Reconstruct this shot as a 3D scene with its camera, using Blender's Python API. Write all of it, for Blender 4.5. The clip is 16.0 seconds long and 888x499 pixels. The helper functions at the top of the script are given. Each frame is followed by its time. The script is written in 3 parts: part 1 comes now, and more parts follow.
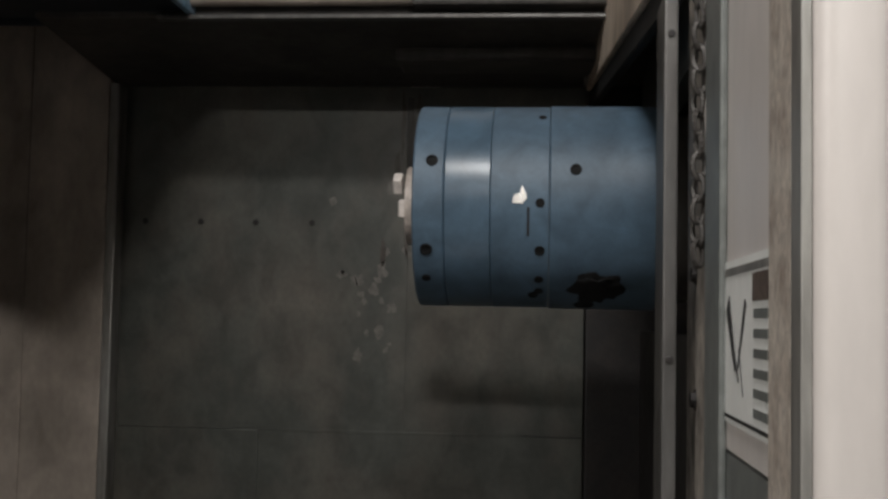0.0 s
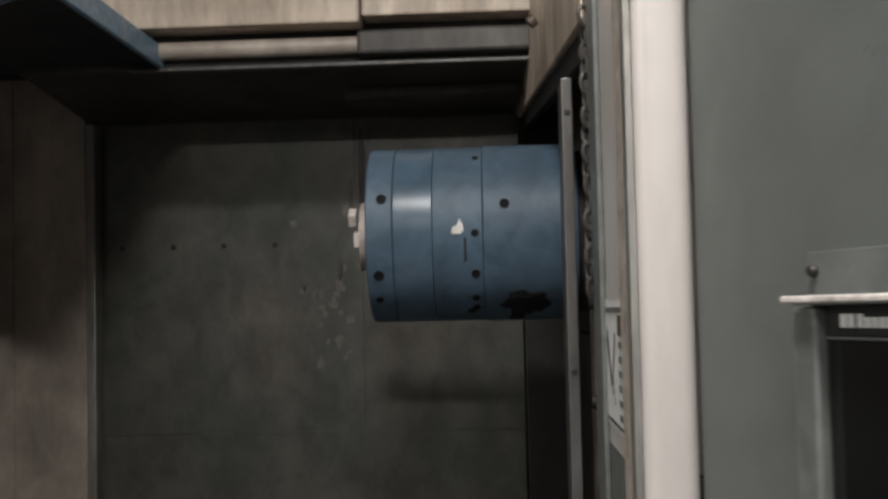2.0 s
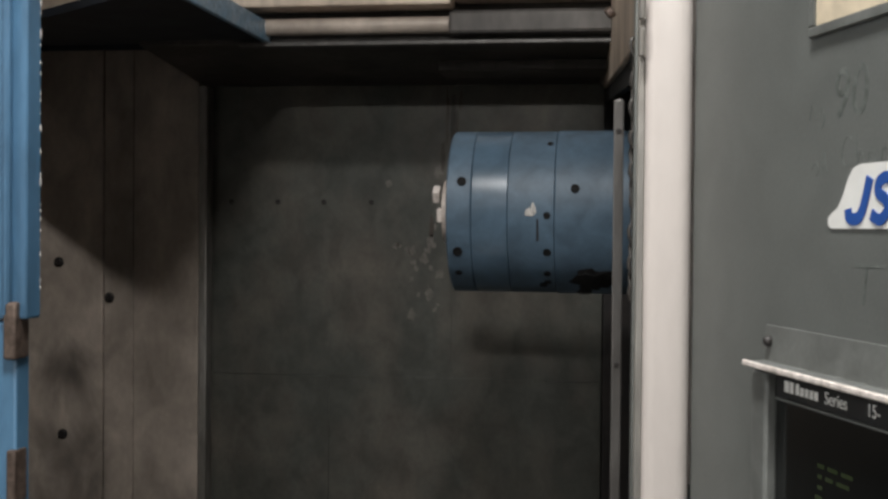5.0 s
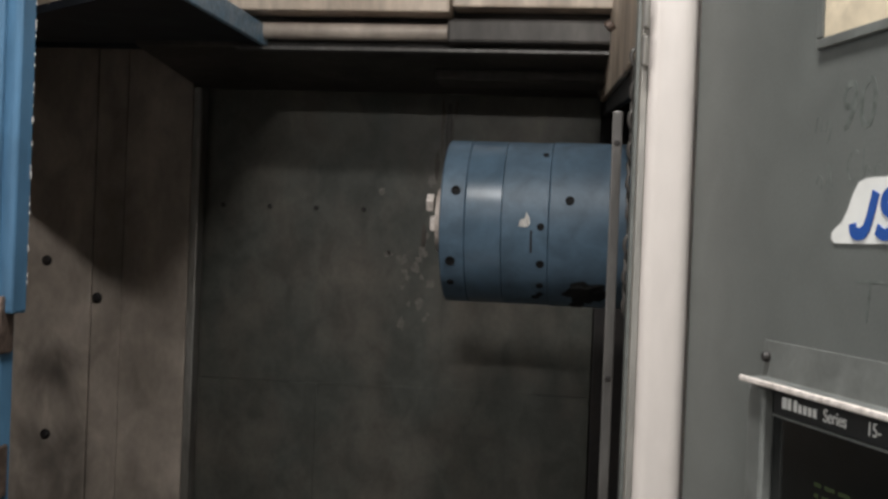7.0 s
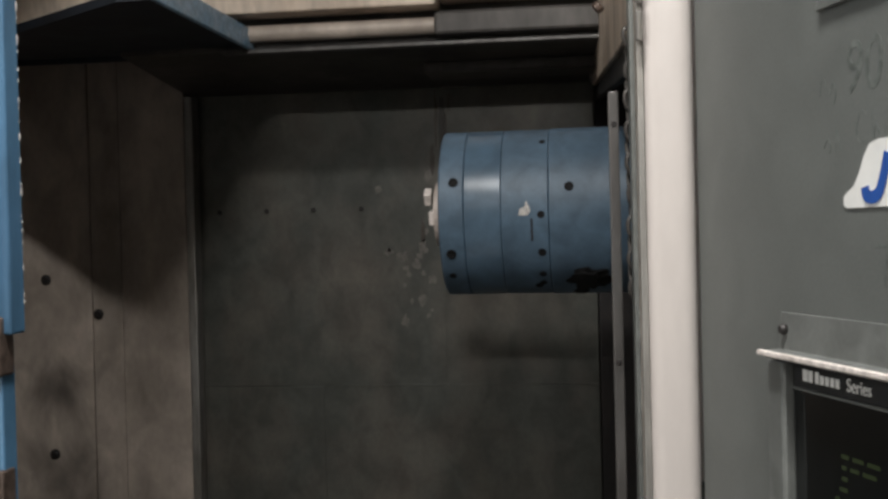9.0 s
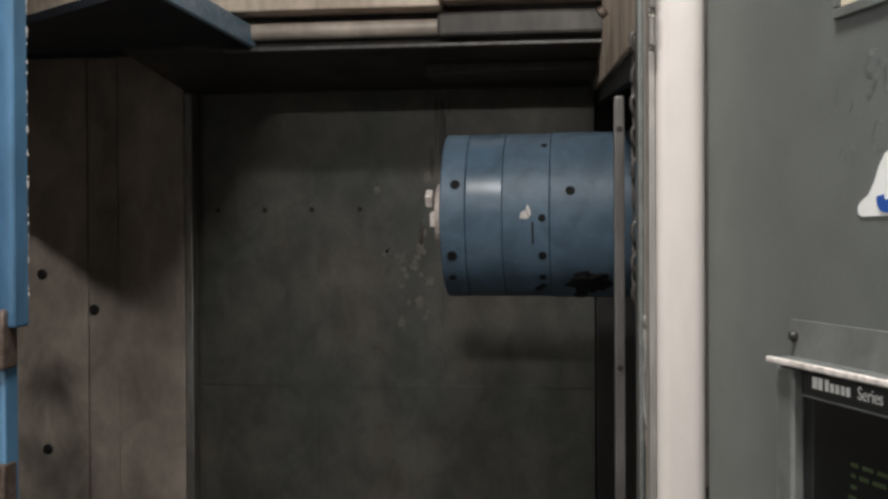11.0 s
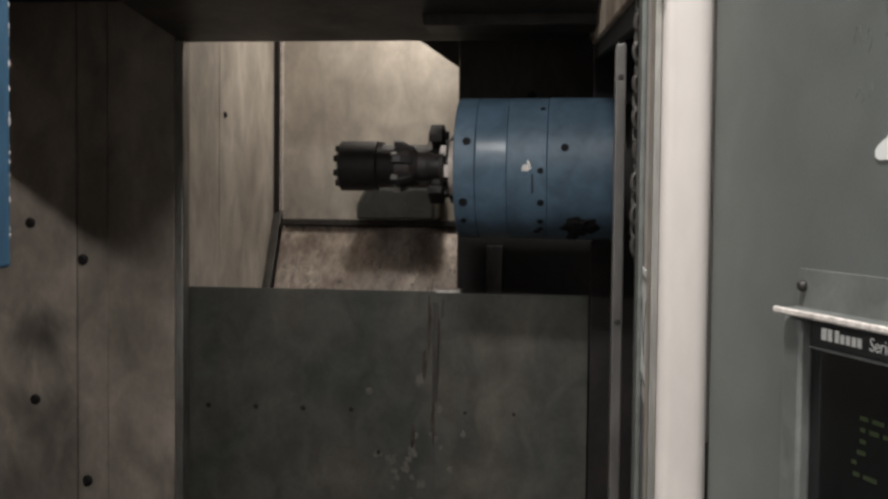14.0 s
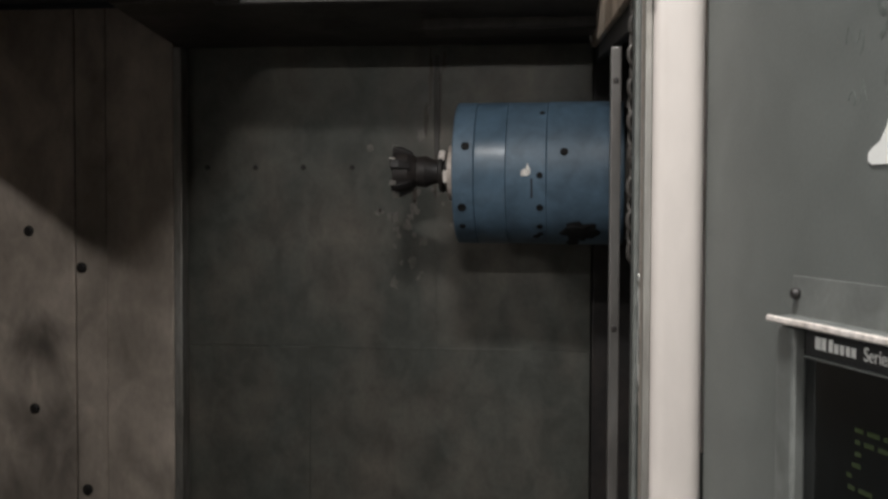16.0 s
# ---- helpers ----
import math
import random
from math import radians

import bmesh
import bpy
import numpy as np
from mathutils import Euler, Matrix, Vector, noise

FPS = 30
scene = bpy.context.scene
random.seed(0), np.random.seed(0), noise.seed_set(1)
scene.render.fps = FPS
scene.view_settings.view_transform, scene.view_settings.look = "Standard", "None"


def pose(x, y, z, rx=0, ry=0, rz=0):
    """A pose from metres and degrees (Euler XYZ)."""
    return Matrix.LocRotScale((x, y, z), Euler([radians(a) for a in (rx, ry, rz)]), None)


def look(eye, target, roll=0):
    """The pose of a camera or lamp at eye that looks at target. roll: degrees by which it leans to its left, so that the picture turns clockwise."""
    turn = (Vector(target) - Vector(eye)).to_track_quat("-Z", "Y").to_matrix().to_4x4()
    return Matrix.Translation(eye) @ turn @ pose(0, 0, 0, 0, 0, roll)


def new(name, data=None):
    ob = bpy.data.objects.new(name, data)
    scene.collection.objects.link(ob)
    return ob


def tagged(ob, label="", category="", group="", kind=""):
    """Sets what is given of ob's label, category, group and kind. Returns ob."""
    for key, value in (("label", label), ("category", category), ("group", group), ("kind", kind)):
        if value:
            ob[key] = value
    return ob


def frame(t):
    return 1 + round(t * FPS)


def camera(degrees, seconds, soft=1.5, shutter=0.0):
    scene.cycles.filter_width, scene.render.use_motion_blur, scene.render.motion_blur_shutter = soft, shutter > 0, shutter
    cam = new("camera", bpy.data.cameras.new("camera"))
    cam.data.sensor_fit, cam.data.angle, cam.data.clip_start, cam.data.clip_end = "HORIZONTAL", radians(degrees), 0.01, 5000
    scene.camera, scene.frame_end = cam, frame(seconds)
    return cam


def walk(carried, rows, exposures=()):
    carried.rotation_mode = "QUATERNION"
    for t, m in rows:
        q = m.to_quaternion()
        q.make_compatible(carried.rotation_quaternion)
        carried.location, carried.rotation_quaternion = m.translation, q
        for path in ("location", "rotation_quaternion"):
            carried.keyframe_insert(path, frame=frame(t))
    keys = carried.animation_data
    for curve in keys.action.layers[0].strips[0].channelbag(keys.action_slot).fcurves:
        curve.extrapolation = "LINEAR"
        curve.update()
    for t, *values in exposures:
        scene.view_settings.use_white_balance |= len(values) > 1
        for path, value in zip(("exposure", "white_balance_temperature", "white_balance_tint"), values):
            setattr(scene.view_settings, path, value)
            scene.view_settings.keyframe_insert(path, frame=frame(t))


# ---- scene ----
cam = camera(41.1, 16.0, 2.8, 0.5)
PATH = [
    (0, (0.059, 0.033, 1.554), (-0.116, 2.022, 1.675), 1.1),
    (0.5, (0.06, 0.033, 1.547), (-0.13, 2.019, 1.677), 0.2),
    (1, (0.063, 0.047, 1.546), (-0.15, 2.03, 1.688), 0.4),
    (1.5, (0.078, 0.022, 1.553), (-0.13, 2.005, 1.712), 1.5),
    (2, (0.094, -0.275, 1.602), (-0.004, 1.72, 1.703), -1.3),
    (2.5, (0.105, -0.423, 1.625), (-0.052, 1.571, 1.614), -0.2),
    (3, (0.142, -0.442, 1.678), (-0.11, 1.541, 1.622), 0.3),
    (3.5, (0.176, -0.443, 1.723), (-0.152, 1.529, 1.663), -1.7),
    (4, (0.182, -0.456, 1.725), (-0.13, 1.52, 1.713), -0.7),
    (4.5, (0.179, -0.456, 1.721), (-0.119, 1.522, 1.708), 0.2),
    (4.7, (0.178, -0.458, 1.716), (-0.113, 1.52, 1.678), 0.3),
    (6.8, (0.179, -0.435, 1.704), (-0.112, 1.544, 1.698), 1.6),
    (7, (0.171, -0.441, 1.705), (-0.099, 1.541, 1.689), 2.2),
    (7.5, (0.17, -0.439, 1.702), (-0.093, 1.544, 1.675), 1.9),
    (8, (0.172, -0.428, 1.701), (-0.1, 1.553, 1.669), -0.1),
    (8.5, (0.17, -0.424, 1.702), (-0.104, 1.558, 1.677), -1.0),
    (9, (0.165, -0.419, 1.701), (-0.104, 1.563, 1.678), -1.4),
    (11.5, (0.149, -0.42, 1.699), (-0.104, 1.563, 1.68), -0.0),
    (12, (0.152, -0.413, 1.694), (-0.1, 1.571, 1.654), 0.1),
    (12.5, (0.147, -0.399, 1.687), (-0.105, 1.584, 1.626), 0.0),
    (13, (0.146, -0.387, 1.685), (-0.103, 1.596, 1.611), 0.1),
    (13.5, (0.143, -0.383, 1.684), (-0.104, 1.6, 1.602), 0.3),
    (14, (0.142, -0.383, 1.685), (-0.101, 1.601, 1.598), 0.6),
    (14.5, (0.145, -0.379, 1.678), (-0.094, 1.605, 1.589), 0.8),
    (15, (0.147, -0.379, 1.679), (-0.09, 1.605, 1.585), 0.8),
    (15.5, (0.147, -0.377, 1.676), (-0.093, 1.607, 1.58), 1.0),
    (16, (0.156, -0.36, 1.688), (-0.098, 1.623, 1.608), 0.2),
]
walk(cam, [(t, look(eye, target, roll)) for t, eye, target, roll in PATH])

# ---- light ----
world = bpy.data.worlds.new("world")
scene.world = world
world.use_nodes = True
world.node_tree.nodes["Background"].inputs[0].default_value = (0.9, 0.95, 1.0, 1)
world.node_tree.nodes["Background"].inputs[1].default_value = 0.016


def area_lamp(name, eye, target, sx, sy, watts, colour=(1, 0.978, 0.945)):
    data = bpy.data.lights.new(name, "AREA")
    data.shape, data.size, data.size_y, data.energy, data.color = "RECTANGLE", sx, sy, watts, colour
    ob = new(name, data)
    ob.matrix_world = look(eye, target)
    return ob


# place, watts, length, width, turn round z
SHOP_LAMPS = [((0.03, -0.05, 3.3), 54, 0.5, 0.08, 142), ((-4.2, -2.4, 3.88), 183, 1.2, 0.25, 0)]
for place, watts, long, wide, turned in SHOP_LAMPS:
    area_lamp("shop_light", place, (place[0], place[1] + 0.001, 0), long, wide, watts).matrix_world = pose(*place, 0, 0, turned)
# low front light, added on the unseen south wall
ADDED_WALL_LAMP = (0.45, -4.84, 3.4)
area_lamp("added_wall_light", ADDED_WALL_LAMP, (0.45, 0, 3.4), 0.6, 0.12, 46)
area_lamp("magazine_light", (-0.42, 3.48, 2.5), (-0.62, 3.58, 1.5), 0.3, 0.1, 4.4, (1, 0.925, 0.83))


# ---- materials ----
def material(name, base, rough=0.5, metal=0.0, grain=0.15, grain_scale=120.0, stain=None, stain_scale=5.0,
             stain_amount=0.5, streak=1.0, bump=0.05, per_piece=0.0, rough_var=0.15, dark_spots=()):
    """Base colour with fine grain, larger stains (stretched upright by streak) and fine relief."""
    m = bpy.data.materials.new(name)
    m.use_nodes = True
    n, l = m.node_tree.nodes, m.node_tree.links
    bsdf = n["Principled BSDF"]
    bsdf.inputs["Metallic"].default_value = metal
    tc = n.new("ShaderNodeTexCoord")
    mp = n.new("ShaderNodeMapping")
    mp.inputs["Scale"].default_value = (1, 1, 1 / streak)
    l.new(tc.outputs["Object"], mp.inputs["Vector"])
    big = n.new("ShaderNodeTexNoise")
    big.inputs["Scale"].default_value, big.inputs["Detail"].default_value = stain_scale, 6
    big.inputs["Roughness"].default_value = 0.62
    l.new(mp.outputs[0], big.inputs["Vector"])
    fine = n.new("ShaderNodeTexNoise")
    fine.inputs["Scale"].default_value, fine.inputs["Detail"].default_value = grain_scale, 4
    l.new(mp.outputs[0], fine.inputs["Vector"])
    ramp = n.new("ShaderNodeValToRGB")
    ramp.color_ramp.elements[0].position, ramp.color_ramp.elements[1].position = 0.42, 0.72
    l.new(big.outputs["Fac"], ramp.inputs["Fac"])
    amount = n.new("ShaderNodeMath")
    amount.operation = "MULTIPLY"
    amount.inputs[1].default_value = stain_amount
    l.new(ramp.outputs[0], amount.inputs[0])
    mix = n.new("ShaderNodeMix")
    mix.data_type = "RGBA"
    mix.inputs["A"].default_value = (*base, 1)
    mix.inputs["B"].default_value = (*(stain or [c * 0.45 for c in base]), 1)
    l.new(amount.outputs[0], mix.inputs["Factor"])
    vary = n.new("ShaderNodeHueSaturation")
    rng = n.new("ShaderNodeMapRange")
    rng.inputs["To Min"].default_value, rng.inputs["To Max"].default_value = 1 - grain, 1 + grain
    rng.inputs["From Min"].default_value, rng.inputs["From Max"].default_value = 0.3, 0.7
    l.new(fine.outputs["Fac"], rng.inputs["Value"])
    mid = n.new("ShaderNodeTexNoise")
    mid.inputs["Scale"].default_value, mid.inputs["Detail"].default_value = stain_scale * 3.7, 5
    mid.inputs["Distortion"].default_value = 0.6
    l.new(mp.outputs[0], mid.inputs["Vector"])
    r3 = n.new("ShaderNodeMapRange")
    r3.inputs["From Min"].default_value, r3.inputs["From Max"].default_value = 0.3, 0.7
    r3.inputs["To Min"].default_value, r3.inputs["To Max"].default_value = 1 - 0.35 * stain_amount, 1 + 0.35 * stain_amount
    l.new(mid.outputs["Fac"], r3.inputs["Value"])
    both = n.new("ShaderNodeMath")
    both.operation = "MULTIPLY"
    l.new(rng.outputs[0], both.inputs[0])
    l.new(r3.outputs[0], both.inputs[1])
    l.new(both.outputs[0], vary.inputs["Value"])
    l.new(mix.outputs["Result"], vary.inputs["Color"])
    out = vary.outputs[0]
    # each entry darkens one ragged round spot
    for x, y, z, reach, depth in dark_spots:
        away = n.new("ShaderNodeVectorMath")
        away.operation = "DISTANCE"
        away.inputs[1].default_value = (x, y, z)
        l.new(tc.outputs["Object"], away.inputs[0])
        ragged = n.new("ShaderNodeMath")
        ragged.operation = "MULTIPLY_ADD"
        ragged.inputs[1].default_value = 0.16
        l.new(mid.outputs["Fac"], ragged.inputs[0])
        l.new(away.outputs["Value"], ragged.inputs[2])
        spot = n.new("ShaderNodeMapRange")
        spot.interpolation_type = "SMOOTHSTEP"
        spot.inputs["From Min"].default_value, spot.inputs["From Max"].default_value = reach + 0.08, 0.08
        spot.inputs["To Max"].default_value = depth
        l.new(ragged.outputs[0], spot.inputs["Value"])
        darkened = n.new("ShaderNodeMix")
        darkened.data_type = "RGBA"
        darkened.inputs["B"].default_value = (0.06, 0.052, 0.047, 1)
        l.new(spot.outputs[0], darkened.inputs["Factor"])
        l.new(out, darkened.inputs["A"])
        out = darkened.outputs["Result"]
    if per_piece:
        info = n.new("ShaderNodeObjectInfo")
        r2 = n.new("ShaderNodeMapRange")
        r2.inputs["To Min"].default_value, r2.inputs["To Max"].default_value = 1 - per_piece, 1 + per_piece
        l.new(info.outputs["Random"], r2.inputs["Value"])
        v2 = n.new("ShaderNodeHueSaturation")
        l.new(out, v2.inputs["Color"])
        l.new(r2.outputs[0], v2.inputs["Value"])
        out = v2.outputs[0]
    l.new(out, bsdf.inputs["Base Color"])
    rr = n.new("ShaderNodeMapRange")
    rr.inputs["To Min"].default_value, rr.inputs["To Max"].default_value = max(0.05, rough - rough_var), min(1, rough + rough_var)
    l.new(big.outputs["Fac"], rr.inputs["Value"])
    l.new(rr.outputs[0], bsdf.inputs["Roughness"])
    bp = n.new("ShaderNodeBump")
    bp.inputs["Strength"].default_value, bp.inputs["Distance"].default_value = bump, 0.002
    l.new(fine.outputs["Fac"], bp.inputs["Height"])
    l.new(bp.outputs[0], bsdf.inputs["Normal"])
    return m


def glowing(name, colour, strength, base=None):
    m = bpy.data.materials.new(name)
    m.use_nodes = True
    b = m.node_tree.nodes["Principled BSDF"]
    b.inputs["Base Color"].default_value = (*(base or colour), 1)
    b.inputs["Emission Color"].default_value = (*colour, 1)
    b.inputs["Emission Strength"].default_value = strength
    return m


SPINDLE_BLUE = material("spindle_blue_paint", (0.083, 0.137, 0.195), 0.5, 0, 0.06, 200, (0.045, 0.07, 0.1), 5, 0.7, 1, 0.03)
# hood blue taken near black: the shade beneath the hood as colour
SHADED_BLUE = material("shaded_blue_paint", (0.012, 0.017, 0.026), 0.6, 0, 0.1, 100, (0.012, 0.013, 0.016), 5, 0.7, 1, 0.05)
SPINDLE_GLOSS = material("glossy_spindle_blue_paint", (0.083, 0.137, 0.195), 0.3, 0, 0.05, 200, (0.045, 0.07, 0.1), 5, 0.6, 1, 0.015, rough_var=0.05)
DOOR_BLUE = material("door_blue_paint", (0.075, 0.175, 0.29), 0.4, 0, 0.06, 150, (0.05, 0.12, 0.22), 6, 0.6, 3, 0.04)
SHUTTER = material("oily_grey_steel", (0.077, 0.08, 0.071), 0.42, 0.2, 0.08, 90, (0.165, 0.14, 0.117), 3.6, 0.7, 1.3, 0.04)
STAINED = material("stained_beige_steel", (0.5, 0.43, 0.37), 0.45, 0.1, 0.06, 80, (0.11, 0.088, 0.074), 2.6, 0.68, 1.7, 0.04)
# stained steel with four darker spots low on the wall
SPOTTED = material("dark_spotted_beige_steel", (0.5, 0.43, 0.37), 0.45, 0.1, 0.06, 80, (0.11, 0.088, 0.074), 2.6, 0.68, 1.7, 0.04,
                  dark_spots=((-1.37, 2.742, 1.29, 0.15, 0.85), (-1.36, 2.742, 1.04, 0.2, 0.75), (-1.43, 2.742, 0.85, 0.2, 0.6), (-1.02, 2.742, 0.93, 0.12, 0.4)))
FASCIA = material("beige_enamel", (0.74, 0.62, 0.51), 0.5, 0, 0.05, 90, (0.3, 0.22, 0.16), 6, 0.7, 4, 0.04)
DARK_STEEL = material("sooty_dark_steel", (0.085, 0.078, 0.072), 0.5, 0.3, 0.15, 60, (0.02, 0.018, 0.018), 4, 0.7, 3, 0.06)
# tool black; the side walls use it too, for their shade
BLACK = material("black_tool_steel_and_wall_shade", (0.016, 0.014, 0.014), 0.55, 0.15, 0.2, 150, (0.04, 0.03, 0.025), 14, 0.6, 1, 0.06)
POLISHED = material("dark_polished_steel", (0.16, 0.15, 0.145), 0.22, 0.9, 0.06, 200, (0.07, 0.06, 0.055), 15, 0.6, 1, 0.02, rough_var=0.06)
RUBBER = material("black_rubber", (0.004, 0.004, 0.0045), 0.9, 0, 0.2, 150, None, 10, 0.5, 1, 0.05)
WHITE = material("white_enamel", (0.59, 0.545, 0.52), 0.35, 0, 0.03, 80, (0.6, 0.53, 0.48), 3, 0.2, 3, 0.03)
EDGE = material("scuffed_beige_edge", (0.45, 0.4, 0.35), 0.55, 0, 0.1, 120, (0.2, 0.15, 0.12), 30, 0.8, 1, 0.1)
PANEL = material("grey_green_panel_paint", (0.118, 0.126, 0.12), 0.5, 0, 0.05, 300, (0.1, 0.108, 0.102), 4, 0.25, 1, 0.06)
PANEL_TRIM = material("grey_panel_trim", (0.165, 0.174, 0.166), 0.38, 0.2, 0.06, 200, (0.13, 0.135, 0.13), 8, 0.5, 1, 0.04)
STEEL = material("bright_worn_steel", (0.55, 0.54, 0.52), 0.28, 0.9, 0.06, 200, (0.3, 0.27, 0.24), 20, 0.6, 3, 0.04)
GREY_STEEL = material("dull_grey_steel", (0.33, 0.32, 0.3), 0.4, 0.6, 0.08, 120, (0.15, 0.13, 0.11), 12, 0.7, 5, 0.05)
RAIL_STEEL = material("greasy_rail_steel", (0.12, 0.116, 0.112), 0.4, 0.4, 0.1, 120, (0.06, 0.05, 0.045), 12, 0.7, 5, 0.05)
# scraped blue, its base also lightened for light falling on the edge
EDGE_BLUE = material("scraped_lit_blue_edge_paint", (0.17, 0.31, 0.45), 0.4, 0, 0.08, 120, (0.4, 0.46, 0.52), 18, 0.7, 1, 0.06)
# darker copy of NOSE, with the shade on the spindle nose in its colour
NOSE_SHADED = material("shaded_ground_steel", (0.46, 0.4, 0.36), 0.5, 0.1, 0.06, 200, (0.22, 0.18, 0.15), 30, 0.7, 1, 0.04)
NOSE = material("pale_ground_steel", (0.74, 0.68, 0.64), 0.5, 0.05, 0.06, 200, (0.4, 0.34, 0.3), 30, 0.6, 1, 0.04)
MOTTLED = material("grease_mottled_plate", (0.38, 0.34, 0.3), 0.5, 0.1, 0.12, 60, (0.05, 0.04, 0.035), 22, 0.9, 1.6, 0.1)
BACK_PAINT = material("cream_enamel", (0.56, 0.51, 0.45), 0.45, 0, 0.04, 70, (0.2, 0.165, 0.135), 3.2, 0.6, 1.6, 0.03)
WET = material("wet_bare_steel", (0.52, 0.45, 0.4), 0.3, 0.4, 0.15, 45, (0.16, 0.12, 0.1), 12, 0.85, 2.5, 0.5, rough_var=0.25)
GLASS = material("dark_screen_glass", (0.008, 0.009, 0.009), 0.12, 0, 0.1, 60, None, 3, 0.3, 1, 0.0, rough_var=0.04)
WHITE_PRINT = material("white_print", (0.75, 0.75, 0.73), 0.5, 0, 0.03, 100, None, 8, 0.1)
BLUE_PRINT = material("blue_print", (0.02, 0.08, 0.33), 0.45, 0, 0.03, 100, None, 8, 0.1)
BLACK_PRINT = material("black_print", (0.02, 0.02, 0.02), 0.5, 0, 0.03, 100, None, 8, 0.1)
SPATTER = material("dried_coolant_film", (0.17, 0.155, 0.14), 0.35, 0.1, 0.1, 120, (0.1, 0.094, 0.085), 40, 0.9, 1, 0.04)
DRIP = material("brown_oil_drip", (0.05, 0.036, 0.028), 0.35, 0.1, 0.1, 120, (0.085, 0.075, 0.066), 30, 0.9, 2, 0.04)
MARKER = material("faint_marker_ink", (0.099, 0.111, 0.103), 0.5, 0, 0.2, 100, (0.13, 0.138, 0.132), 25, 0.8)
CARD = material("cream_card", (0.7, 0.6, 0.45), 0.5, 0, 0.04, 90, (0.55, 0.45, 0.32), 9, 0.5)
CONCRETE = material("grey_concrete", (0.25, 0.245, 0.235), 0.75, 0, 0.1, 40, (0.12, 0.115, 0.11), 1.2, 0.6, 1, 0.2)
SHOP_WALL = material("pale_shop_wall", (0.45, 0.44, 0.42), 0.7, 0, 0.05, 30, (0.3, 0.29, 0.27), 0.8, 0.5, 2, 0.1)
RUST = material("rusty_latch_steel", (0.16, 0.12, 0.1), 0.5, 0.5, 0.2, 120, (0.07, 0.05, 0.04), 25, 0.8)
SCREEN_GREEN = glowing("green_screen_glow", (0.35, 0.6, 0.06), 0.022, (0.01, 0.012, 0.008))
LAMP_GLOW = glowing("lamp_diffuser_glow", (1, 0.95, 0.88), 6)


# ---- building helpers ----
def box(bm, x0, x1, y0, y1, z0, z1, bevel=0.0, seg=2):
    """Add a box to bm, with rounded edges when bevel is given."""
    t = bmesh.new()
    bmesh.ops.create_cube(t, size=1)
    for v in t.verts:
        v.co = Vector(((x0 + x1) / 2 + v.co.x * (x1 - x0), (y0 + y1) / 2 + v.co.y * (y1 - y0), (z0 + z1) / 2 + v.co.z * (z1 - z0)))
    if bevel:
        bmesh.ops.bevel(t, geom=t.edges[:], offset=bevel, segments=seg, affect="EDGES", profile=0.5)
    join(bm, t)
    return bm


def join(bm, t, m=None):
    if m is not None:
        bmesh.ops.transform(t, matrix=m, verts=t.verts)
    me = bpy.data.meshes.new("t")
    t.to_mesh(me)
    bm.from_mesh(me)
    bpy.data.meshes.remove(me)
    t.free()


def lathe(bm, profile, m=None, seg=48, closed=True):
    """Turn (along, radius) pairs round the local x axis."""
    t = bmesh.new()
    rings = []
    for a, r in profile:
        rings.append([t.verts.new((a, r * math.cos(2 * math.pi * k / seg), r * math.sin(2 * math.pi * k / seg))) for k in range(seg)])
    for p, q in zip(rings, rings[1:]):
        for k in range(seg):
            t.faces.new((p[k], p[(k + 1) % seg], q[(k + 1) % seg], q[k]))
    if closed:
        t.faces.new(rings[0][::-1])
        t.faces.new(rings[-1])
    bmesh.ops.recalc_face_normals(t, faces=t.faces[:])
    join(bm, t, m)
    return bm


def rod(bm, a, b, r, seg=16, chamfer=0.0):
    a, b = Vector(a), Vector(b)
    n = (b - a).length
    m = Matrix.Translation(a) @ (b - a).to_track_quat("X", "Z").to_matrix().to_4x4()
    c = chamfer
    prof = [(0, r - c), (c, r), (n - c, r), (n, r - c)] if c else [(0, r), (n, r)]
    return lathe(bm, prof, m, seg)


def prism(bm, outline, axis, lo, hi, bevel=0.0):
    """Extrude a flat outline (pairs in the two other axes, in order) along an axis."""
    t = bmesh.new()
    put = {"x": lambda p, v: (v, p[0], p[1]), "y": lambda p, v: (p[0], v, p[1]), "z": lambda p, v: (p[0], p[1], v)}[axis]
    f = t.faces.new([t.verts.new(put(p, lo)) for p in outline])
    ext = bmesh.ops.extrude_face_region(t, geom=[f])
    d = Vector(put((0, 0), hi - lo))
    for v in ext["geom"]:
        if isinstance(v, bmesh.types.BMVert):
            v.co += d
    bmesh.ops.recalc_face_normals(t, faces=t.faces[:])
    if bevel:
        bmesh.ops.bevel(t, geom=t.edges[:], offset=bevel, segments=2, affect="EDGES", profile=0.5)
    join(bm, t)
    return bm


def mesh(name, bm, mat, smooth=True):
    me = bpy.data.meshes.new(name)
    bm.to_mesh(me)
    bm.free()
    me.materials.append(mat)
    if smooth:
        me.polygons.foreach_set("use_smooth", [True] * len(me.polygons))
        me.set_sharp_from_angle(angle=radians(21))
    return me


def part(name, bm, mat, parent, label=""):
    ob = new(name, mesh(name, bm, mat))
    ob.parent = parent
    if label:
        tagged(ob, label)
    return ob


def piece(name, me, parent, m):
    """Another object on a mesh that alike pieces share."""
    ob = new(name, me)
    ob.parent = parent
    ob.matrix_basis = m
    return ob


def thing(name, m, label, category, group="", kind=""):
    ob = new(name)
    ob.empty_display_size = 0.05
    ob.matrix_basis = m
    return tagged(ob, label, category, group, kind)


def lone(name, bm, mat, label, category, kind=""):
    return tagged(new(name, mesh(name, bm, mat)), label, category, kind=kind)


